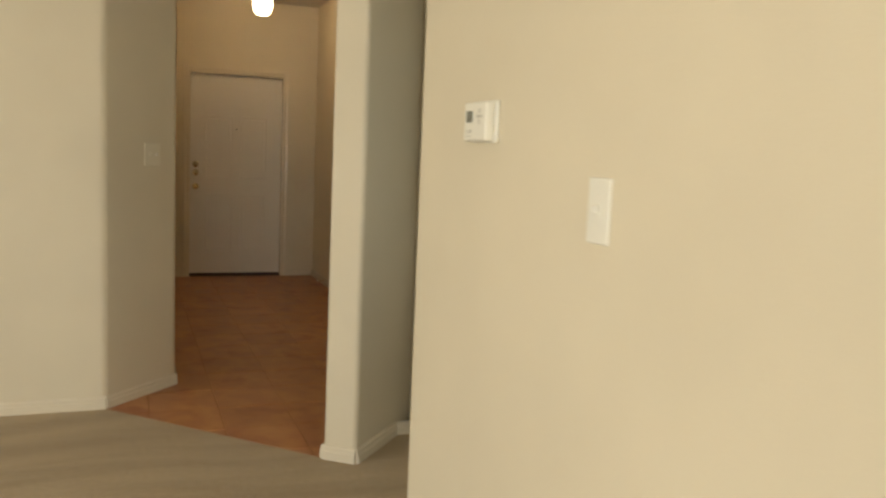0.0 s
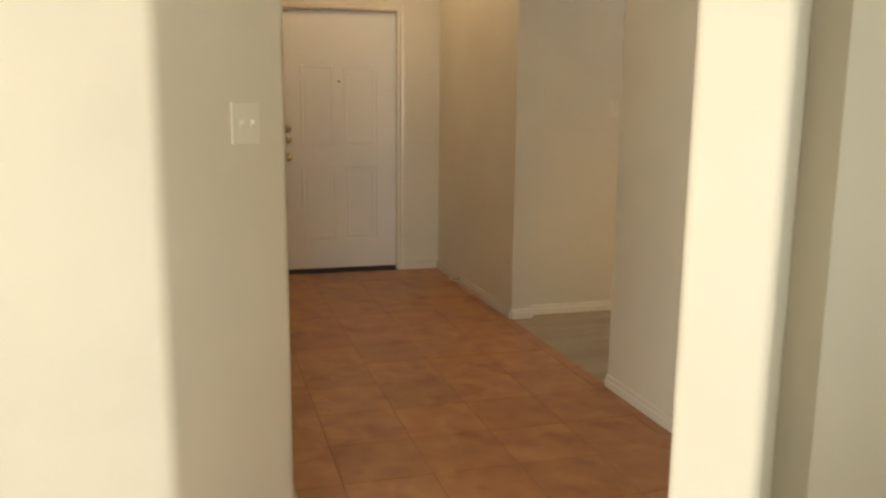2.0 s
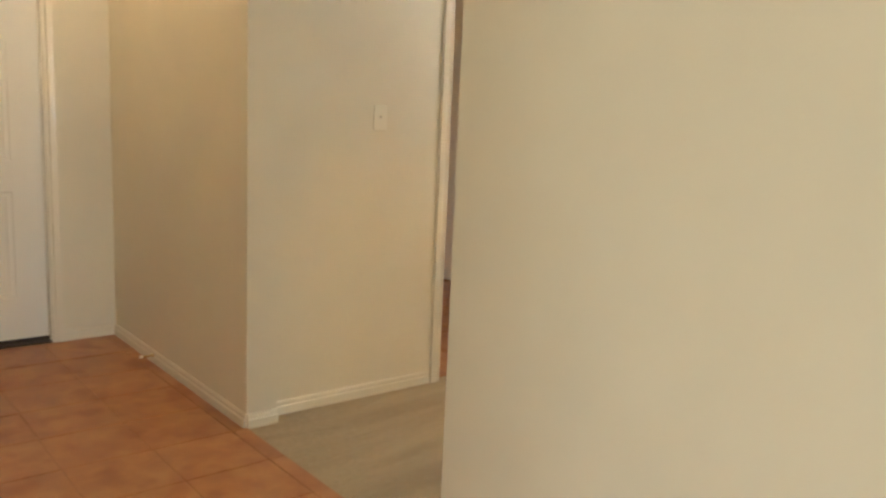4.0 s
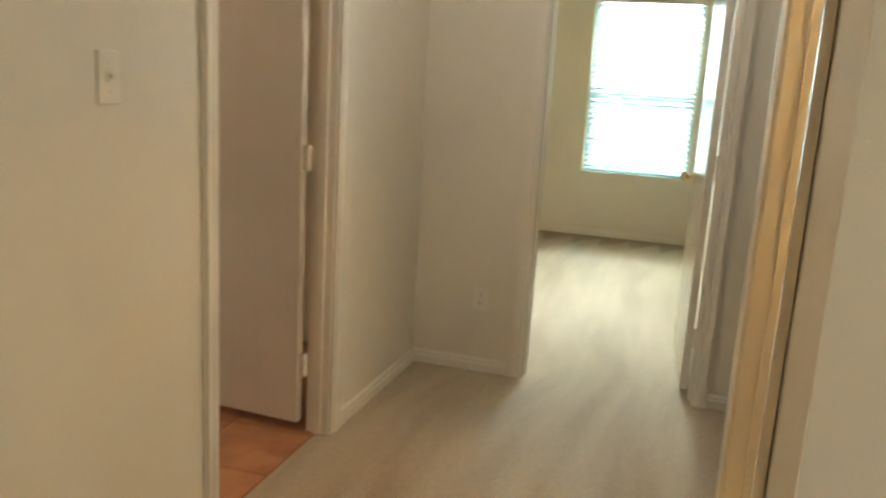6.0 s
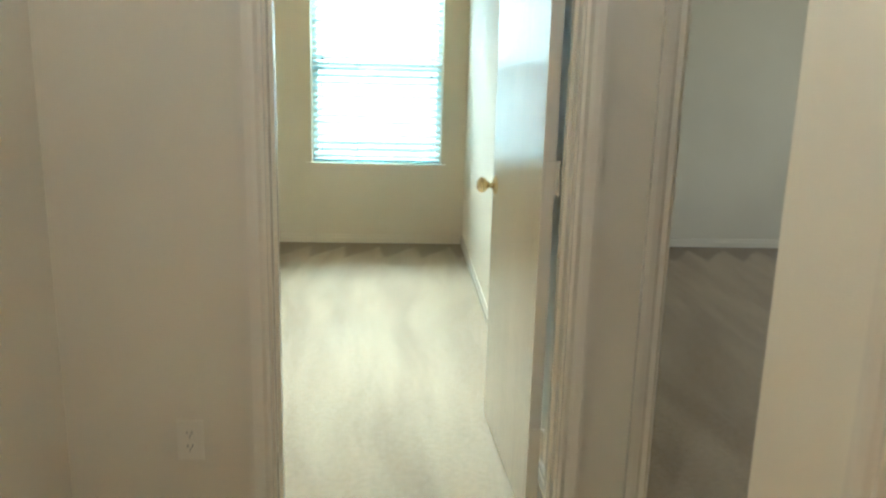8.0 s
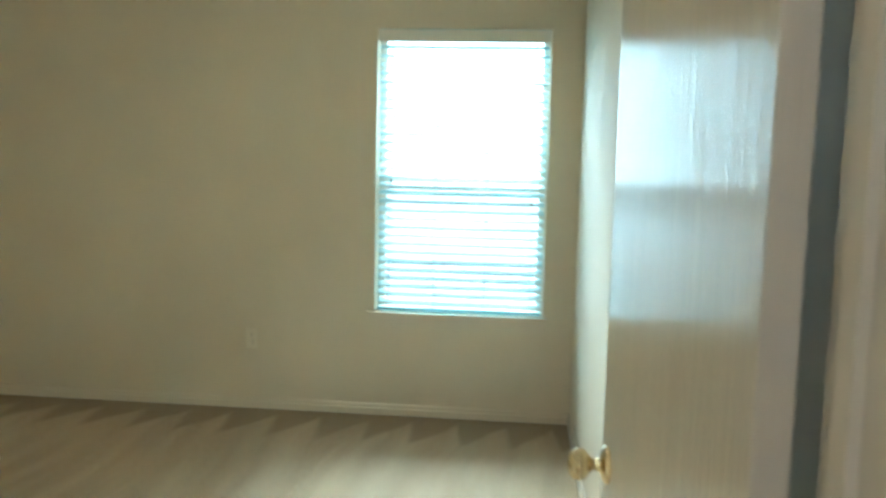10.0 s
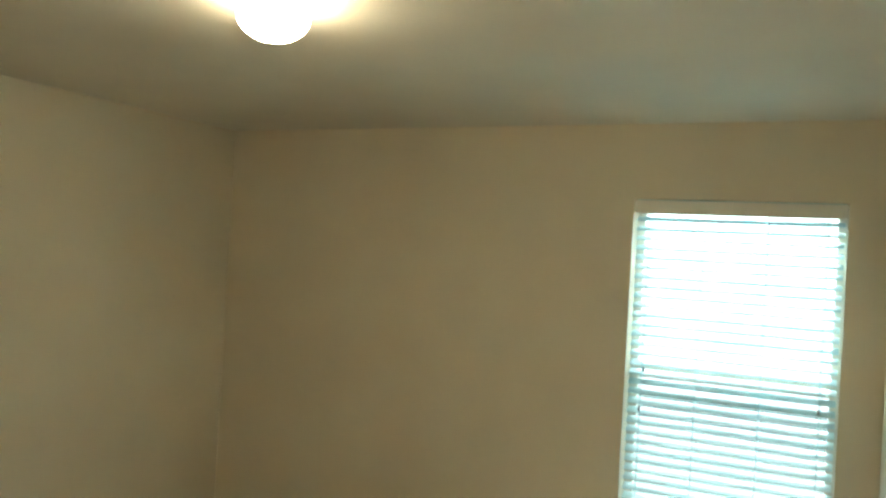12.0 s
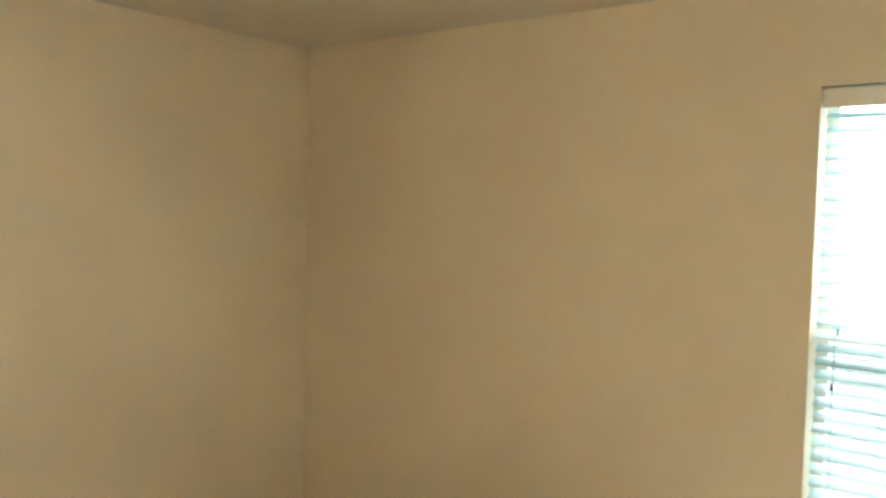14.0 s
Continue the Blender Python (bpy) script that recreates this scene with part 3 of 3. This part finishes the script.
# ---------------------------------------------------------------- windows with blinds
def window_unit(number, x0, x1, z0, z1, y):
    """A vinyl sash window in a drywall recess with a sill, apron and a wood-look venetian blind; y: the inner face of the wall."""
    win = thing("window_%d" % number, Matrix(), "white vinyl single-hung window set in a drywall recess", "window", kind="structure")
    yf = y + 0.105
    mid = (z0 + z1) / 2 - 0.05

    def bar(name, a, b, c, d, e, f, parent=win, material=PLASTIC, label=""):
        bm = bmesh.new()
        box(bm, a, b, c, d, e, f)
        bevel(bm, 0.0025)
        return part(name, bm, material, parent, label)

    bar("window_frame", x0, x0 + 0.04, yf, yf + 0.052, z0, z1)
    bar("window_frame", x1 - 0.04, x1, yf, yf + 0.052, z0, z1)
    bar("window_frame", x0 + 0.04, x1 - 0.04, yf, yf + 0.052, z1 - 0.04, z1)
    bar("window_frame", x0 + 0.04, x1 - 0.04, yf, yf + 0.052, z0, z0 + 0.045)
    rail = bar("meeting_rail", x0 + 0.04, x1 - 0.04, yf - 0.004, yf + 0.03, mid - 0.042, mid + 0.022)
    bar("sash_lock", (x0 + x1) / 2 - 0.03, (x0 + x1) / 2 + 0.03, yf - 0.016, yf - 0.004, mid + 0.004, mid + 0.02, rail)
    for za, zb in ((z0 + 0.045, mid - 0.042), (mid + 0.022, z1 - 0.04)):
        bm = bmesh.new()
        box(bm, x0 + 0.04, x1 - 0.04, yf + 0.022, yf + 0.027, za, zb)
        pane = part("pane", bm, GLASS, win)
        pane.visible_shadow = False
    bm = bmesh.new()
    box(bm, x0 + 0.04, x1 - 0.04, yf + 0.046, yf + 0.048, z0 + 0.045, mid - 0.03)
    part("insect_screen", bm, SCREEN, win, "grey insect screen over the lower sash")
    sill = structure("window_sill", sill_mesh(x0, x1, y, z0), TRIM, "cream painted wooden sill with an apron below", "window sill")

    blind = thing("window_blind", Matrix.Translation(((x0 + x1) / 2, y + 0.048, z0)), "white two-inch venetian blind lowered, slats half open", "blind")
    w, h = (x1 - x0) / 2 - 0.012, z1 - z0
    bm = bmesh.new()
    box(bm, -w - 0.008, w + 0.008, -0.044, -0.034, h - 0.070, h - 0.007)
    bevel(bm, 0.003)
    part("valance", bm, VALANCE, blind, "cream valance board")
    bm = bmesh.new()
    box(bm, -w, w, -0.030, 0.026, h - 0.058, h - 0.002)
    part("head_rail", bm, SLAT, blind)
    n, pitch = 31, (h - 0.075 - 0.035) / 31
    # one slat: a shallow crown, laid over by 25 degrees with the room edge down
    bm = bmesh.new()
    tilt, prof = radians(25), []
    for k in range(5):
        u = -0.025 + 0.0125 * k
        prof.append((u, 0.0022 * (1 - (u / 0.025) ** 2)))
    rows = []
    for xx in (-w, w):
        top = [bm.verts.new((xx, u * math.cos(tilt) - v * math.sin(tilt), u * math.sin(tilt) + v * math.cos(tilt) + 0.0013)) for u, v in prof]
        low = [bm.verts.new((xx, u * math.cos(tilt) - v * math.sin(tilt), u * math.sin(tilt) + v * math.cos(tilt) - 0.0013)) for u, v in prof]
        rows.append((top, low))
    (ta, la), (tb, lb) = rows
    for k in range(4):
        bm.faces.new((ta[k], ta[k + 1], tb[k + 1], tb[k]))
        bm.faces.new((la[k], lb[k], lb[k + 1], la[k + 1]))
    bm.faces.new((ta[0], tb[0], lb[0], la[0]))
    bm.faces.new((ta[4], la[4], lb[4], tb[4]))
    bm.faces.new(ta + la[::-1])
    bm.faces.new(lb + tb[::-1])
    shared = mesh_of("slat", bm, SLAT)
    rnd = random.Random(number)
    for k in range(n):
        ob = new("slat", shared)
        ob.parent = blind
        ob.location = (0, 0, 0.040 + pitch * (k + 0.5))
        ob.rotation_euler = (radians(rnd.uniform(-1.8, 1.8)), radians(rnd.uniform(-0.12, 0.12)), 0)
    bm = bmesh.new()
    box(bm, -w, w, -0.026, 0.026, 0.008, 0.028)
    bevel(bm, 0.004)
    part("bottom_rail", bm, SLAT, blind)
    for xx in (-0.31 * w, 0.31 * w, -0.86 * w, 0.86 * w):
        bm = bmesh.new()
        for yy in (-0.0265, 0.0265):
            turned(bm, [(0, 0.02), (0.0019, 0.02), (0.0019, h - 0.06), (0, h - 0.06)], Matrix.Translation((xx, yy, 0)), 6)
        part("ladder_cord", bm, SLAT, blind, "thin white ladder cord")
    for xx, zz in ((-0.84 * w, 0.73), (-0.865 * w, 0.545), (0.85 * w, 0.63)):
        bm = bmesh.new()
        turned(bm, [(0, zz), (0.0010, zz), (0.0010, h - 0.06), (0, h - 0.06)], Matrix.Translation((xx, -0.033, 0)), 6)
        cord = part("pull_cord", bm, SLAT, blind, "thin white pull cord")
        bm = bmesh.new()
        turned(bm, [(0, zz - 0.024), (0.0058, zz - 0.022), (0.005, zz - 0.008), (0.002, zz + 0.002), (0, zz + 0.002)], Matrix.Translation((xx, -0.033, 0)), 12)
        part("tassel", bm, TASSEL, cord, "brown cord tassel")
    return win


TASSEL = dark("brown_tassel", (0.16, 0.12, 0.09), 0.5)
VALANCE = paint("valance_board", (0.76, 0.73, 0.65), 0.4, 0.05, 90, 0.02)


def sill_mesh(x0, x1, y, z0):
    bm = bmesh.new()
    box(bm, x0 - 0.034, x1 + 0.034, y - 0.030, y, z0 - 0.026, z0 + 0.004)
    box(bm, x0 + 0.001, x1 - 0.001, y, y + 0.104, z0 - 0.004, z0 + 0.004)
    box(bm, x0 - 0.010, x1 + 0.010, y - 0.012, y, z0 - 0.074, z0 - 0.026)
    return bm


window_unit(1, WX0, WX1, WZ0, WZ1, YB1)

# bright haze beyond the windows
bm = bmesh.new()
box(bm, -16, 22, 14.0, 14.1, -0.4, 9.0)
tagged(new("backdrop", mesh_of("backdrop", bm, OUTSIDE)), "bright hazy daylight beyond the windows", "backdrop", kind="structure")

# living room window behind the walk
lw = thing("window_3", Matrix(), "white framed living room window", "window", kind="structure")
for a, b, c, d in ((3.90, 3.96, 0.12, 2.30), (7.24, 7.30, 0.12, 2.30), (5.57, 5.63, 0.12, 2.30)):
    bm = bmesh.new()
    box(bm, a, b, -8.40, -8.34, c, d)
    part("window_frame", bm, PLASTIC, lw)
for c, d in ((0.12, 0.18), (2.24, 2.30)):
    bm = bmesh.new()
    box(bm, 3.96, 5.57, -8.395, -8.345, c, d)
    box(bm, 5.63, 7.24, -8.395, -8.345, c, d)
    part("window_frame", bm, PLASTIC, lw)
lw2 = thing("window_4", Matrix(), "white framed living room side window", "window", kind="structure")
for a, b, c, d in ((-6.80, -6.74, 0.40, 2.30), (-4.66, -4.60, 0.40, 2.30), (-5.73, -5.67, 0.40, 2.30), (-6.74, -5.73, 0.40, 0.46), (-5.67, -4.66, 0.40, 0.46), (-6.74, -5.73, 2.24, 2.30), (-5.67, -4.66, 2.24, 2.30)):
    bm = bmesh.new()
    box(bm, 9.51, 9.55, a, b, c, d)
    part("window_frame", bm, PLASTIC, lw2)


# added window out of view, frame for the second bedroom's fill lamp
lw4 = thing("window_2", Matrix(), "added unseen white framed window that lights the second bedroom", "window", kind="structure")
for a, b, c, d in ((1.20, 1.24, 0.59, 2.10), (2.36, 2.40, 0.59, 2.10), (1.24, 2.36, 0.59, 0.63), (1.24, 2.36, 2.06, 2.10), (1.24, 2.36, 1.31, 1.35)):
    bm = bmesh.new()
    box(bm, 5.10, 5.14, a, b, c, d)
    part("window_frame", bm, PLASTIC, lw4)
# invented window round the niche fill lamp, never in view
lw3 = thing("window_5", Matrix(), "added unseen white framed window that lets light into the niche", "window", kind="structure")
for a, b, c, d in ((-3.32, -3.28, 0.93, 2.07), (-2.52, -2.48, 0.93, 2.07), (-3.28, -2.52, 0.93, 0.97), (-3.28, -2.52, 2.03, 2.07)):
    bm = bmesh.new()
    box(bm, NE + 0.03, NE + 0.07, a, b, c, d)
    part("window_frame", bm, PLASTIC, lw3)


# ---------------------------------------------------------------- lamps
def dome_lamp(name, place, radius, depth, label, glass_material=None):
    ob = thing(name, Matrix.Translation(place), label, "ceiling lamp", "ceiling lamps")
    bm = bmesh.new()
    turned(bm, [(0, 0), (radius * 0.80, 0), (radius * 0.84, -0.006), (radius * 0.84, -0.030), (radius * 0.74, -0.036), (0, -0.036)], Matrix(), 36)
    part("base", bm, PLASTIC, ob, "white metal base", True)
    bm = bmesh.new()
    prof = [(radius * 0.72, -0.037)]
    for k in range(9):
        a = math.pi / 2 * k / 8
        prof.append((radius * math.cos(a) if k < 8 else 0.0, -0.045 - depth * math.sin(a)))
    turned(bm, prof, Matrix(), 36)
    part("glass", bm, glass_material or LAMPGLASS, ob, "lit opal glass dome", True)
    return ob


dome_lamp("ceiling_lamp_bedroom", (-0.29, 1.70, CZ), 0.101, 0.072, "lit opal glass dome lamp on the bedroom ceiling")
# the hall dome is an added fill lamp, out of view
dome_lamp("added_lamp_hall", (0.85, -1.20, CZ), 0.085, 0.060, "added unseen dome lamp on the hall ceiling that brightens the hall", HALLFILL)
dome_lamp("ceiling_lamp_utility", (2.15, -1.75, CZ), 0.105, 0.070, "lit amber glass dome lamp on the utility ceiling", AMBERGLASS)
dome_lamp("ceiling_lamp_bathroom", (-1.25, -1.45, CZ), 0.105, 0.070, "lit amber glass dome lamp on the bathroom ceiling", WARMGLASS)
entry_lamp = thing("ceiling_lamp_entry", Matrix.Translation((-0.70, -3.46, EZ)), "lit opal glass jar lamp on the entry ceiling", "ceiling lamp", "ceiling lamps")
bm = bmesh.new()
turned(bm, [(0, 0), (0.075, 0), (0.075, -0.02), (0.05, -0.045), (0.05, -0.07), (0, -0.07)], Matrix(), 32)
part("base", bm, BRASS, entry_lamp, "brass collar", True)
bm = bmesh.new()
turned(bm, [(0.045, -0.071), (0.070, -0.09), (0.086, -0.14), (0.086, -0.20), (0.074, -0.25), (0.045, -0.277), (0, -0.284)], Matrix(), 32)
part("glass", bm, ENTRYGLASS, entry_lamp, "lit opal glass jar", True)


# ---------------------------------------------------------------- plates and small fittings
def plate(name, m, gangs, kind_of, label, material=None):
    """A cover plate with its middle at m, facing local +z; local y is up."""
    ob = thing(name, m, label, kind_of)
    w = 0.070 + 0.046 * (gangs - 1)
    material = material or IVORY
    bm = bmesh.new()
    box(bm, -w / 2, w / 2, -0.0575, 0.0575, 0, 0.006)
    bevel(bm, 0.0028, 2)
    part("cover", bm, material, ob)
    for g in range(gangs):
        cx = (g - (gangs - 1) / 2) * 0.046
        if kind_of == "light switch":
            bm = bmesh.new()
            prism(bm, [(cx - 0.005, -0.012), (cx + 0.005, -0.012), (cx + 0.005, 0.012), (cx - 0.005, 0.012)], 0.0055, 0.008)
            part("slot", bm, material, ob)
            bm = bmesh.new()
            box(bm, cx - 0.0038, cx + 0.0038, -0.002, 0.009, 0.008, 0.019)
            bevel(bm, 0.001)
            part("toggle", bm, material, ob)
            screws = (-0.030, 0.030)
        else:
            for cy in (-0.0195, 0.0195):
                bm = bmesh.new()
                turned(bm, [(0, 0.006), (0.0165, 0.006), (0.0165, 0.0085), (0, 0.0085)], Matrix.Translation((cx, cy, 0)), 20)
                socket = part("socket", bm, material, ob)
                for dx, dy in ((-0.006, 0.004), (0.006, 0.004), (0, -0.007)):
                    bm = bmesh.new()
                    box(bm, cx + dx - 0.001, cx + dx + 0.001, cy + dy - 0.004, cy + dy + 0.004, 0.0084, 0.0089)
                    part("slot", bm, RUBBER, socket)
            screws = (0.0,)
        for sy in screws:
            bm = bmesh.new()
            turned(bm, [(0, 0.0055), (0.0028, 0.0055), (0.0024, 0.0072), (0, 0.0072)], Matrix.Translation((cx, sy, 0)), 10)
            part("screw", bm, material, ob)
    return ob


def on_wall(x, y, z, facing):
    """A pose on a wall whose face looks along the given heading, in degrees from +x."""
    return pose(x, y, z, 90, 0, facing + 90)


plate("light_switch", on_wall(5.648, YN, 1.25, -90), 1, "light switch", "white toggle switch plate on the beige wall", PLASTIC)
u = (LPF[0] - LPN[0], LPF[1] - LPN[1])
ul = math.hypot(*u)
plate("light_switch", on_wall(LPN[0] + u[0] / ul * 0.326, LPN[1] + u[1] / ul * 0.326, 1.271, 46.6), 2, "light switch", "ivory double switch plate on the angled wall")
plate("light_switch", on_wall(XD, -4.155, 1.32, 0), 1, "light switch", "ivory switch plate beside the front door")
plate("light_switch", skew @ on_wall(0.0, -2.066, 1.317, 0), 1, "light switch", "ivory switch plate beside the bathroom door")
plate("wall_outlet", on_wall(0.32, 0.0, 0.35, -90), 1, "outlet", "ivory outlet on the hall wall above the baseboard")
plate("wall_outlet", on_wall(-0.45, YB1, 0.40, -90), 1, "outlet", "ivory outlet under the bedroom window wall")
plate("wall_outlet", on_wall(1.339, 1.60, 0.47, 180), 1, "outlet", "ivory outlet behind the open bedroom door")

thermo = thing("thermostat", on_wall(5.150, YN, 1.413, -90), "white plastic thermostat with a grey display", "thermostat")
bm = bmesh.new()
box(bm, -0.066, 0.066, -0.047, 0.047, 0, 0.012)
bevel(bm, 0.004, 2)
part("back_plate", bm, PLASTIC, thermo)
bm = bmesh.new()
box(bm, -0.062, 0.062, -0.044, 0.044, 0.012, 0.034)
bevel(bm, 0.006, 3)
body = part("housing", bm, PLASTIC, thermo)
bm = bmesh.new()
box(bm, -0.046, -0.012, -0.002, 0.024, 0.0335, 0.0348)
part("display", bm, LCD, body, "grey liquid crystal display")
for a, b, c, d in ((0.012, 0.044, 0.008, 0.014), (0.025, 0.031, -0.006, 0.004), (0.025, 0.031, 0.018, 0.028)):
    bm = bmesh.new()
    box(bm, a, b, c, d, 0.0335, 0.0352)
    part("button", bm, MARK, body)
for a, b, c, d in ((-0.046, -0.038, -0.026, -0.018), (-0.030, -0.016, -0.026, -0.018), (-0.046, -0.016, -0.034, -0.032)):
    bm = bmesh.new()
    box(bm, a, b, c, d, 0.0335, 0.0344)
    part("print", bm, MARK, body)

# spring door stop on the entry baseboard
stop = thing("door_stop", pose(-1.02, YT - 0.016, 0.045, 90, 0, 0), "small brass spring door stop on the baseboard", "door stop")
bm = bmesh.new()
turned(bm, [(0, 0), (0.011, 0), (0.011, 0.004)] + [(0.0045 + 0.0018 * (k % 2), 0.006 + 0.0022 * k) for k in range(24)] + [(0.0045, 0.060), (0, 0.060)], Matrix(), 14)
part("spring", bm, BRASS, stop, "", True)
bm = bmesh.new()
turned(bm, [(0, 0.058), (0.007, 0.058), (0.007, 0.070), (0.004, 0.073), (0, 0.073)], Matrix(), 14)
part("tip", bm, PLASTIC, stop, "white rubber tip", True)


# ---------------------------------------------------------------- floor tiles
def clip(poly, axis, value, keep):
    """The part of a polygon on one side of an axis-parallel line."""
    out = []
    for i in range(len(poly)):
        a, b = poly[i], poly[(i + 1) % len(poly)]
        ia, ib = (a[axis] - value) * keep >= 0, (b[axis] - value) * keep >= 0
        if ia:
            out.append(a)
        if ia != ib:
            f = (value - a[axis]) / (b[axis] - a[axis])
            out.append((a[0] + f * (b[0] - a[0]), a[1] + f * (b[1] - a[1])))
    return out


def poly_area(p):
    return 0.5 * sum(p[i][0] * p[(i + 1) % len(p)][1] - p[(i + 1) % len(p)][0] * p[i][1] for i in range(len(p)))


def lay_tiles(region, x_joint, y_joint, pitch, joint, parent):
    xs, ys = [p[0] for p in region], [p[1] for p in region]
    i0, i1 = math.floor((min(xs) - x_joint) / pitch), math.ceil((max(xs) - x_joint) / pitch)
    j0, j1 = math.floor((min(ys) - y_joint) / pitch), math.ceil((max(ys) - y_joint) / pitch)
    whole = {}
    rnd = random.Random(5)
    for i in range(i0, i1):
        for j in range(j0, j1):
            cx, cy = x_joint + (i + 0.5) * pitch, y_joint + (j + 0.5) * pitch
            h = (pitch - joint) / 2
            piece = clip(clip(clip(clip(region, 0, cx - h, 1), 0, cx + h, -1), 1, cy - h, 1), 1, cy + h, -1)
            if len(piece) < 3 or abs(poly_area(piece)) < 0.0006:
                continue
            full = abs(abs(poly_area(piece)) - 4 * h * h) < 1e-5
            if full and "mesh" in whole:
                me = whole["mesh"]
            else:
                bm = bmesh.new()
                local = [(x - cx, y - cy) for x, y in piece]
                if full:
                    local = [(-h, -h), (h, -h), (h, h), (-h, h)]
                elif poly_area(local) < 0:
                    local = local[::-1]
                if full:
                    k = 0.003
                    lo = [bm.verts.new((x, y, -0.012)) for x, y in local]
                    up = [bm.verts.new((x, y, -0.0012)) for x, y in local]
                    hi = [bm.verts.new((x * (1 - k / h), y * (1 - k / h), 0.0)) for x, y in local]
                    for a, b in ((lo, up), (up, hi)):
                        for q in range(4):
                            r = (q + 1) % 4
                            bm.faces.new((a[q], a[r], b[r], b[q]))
                    bm.faces.new(hi)
                else:
                    prism(bm, local, -0.012, 0.0)
                me = mesh_of("tile", bm, TILE)
                if full:
                    whole["mesh"] = me
            ob = new("tile", me)
            ob.parent = parent
            ob.location = (cx, cy, 0.0012 + rnd.uniform(-0.0006, 0.0006))
            ob.rotation_euler = (radians(rnd.uniform(-0.12, 0.12)), radians(rnd.uniform(-0.12, 0.12)), 0)


lay_tiles([(XD, YT), (XD, YL), LPF, LPN, PL, MID, (MID[0], YT)], 2.03, -4.147, 0.333, 0.0035, entry_floor)
lay_tiles([(-1.90, -0.02), (-1.90, -2.55), (-0.065, -2.55), (-0.065, -0.02)], -0.065, -0.30, 0.333, 0.006, entry_floor)
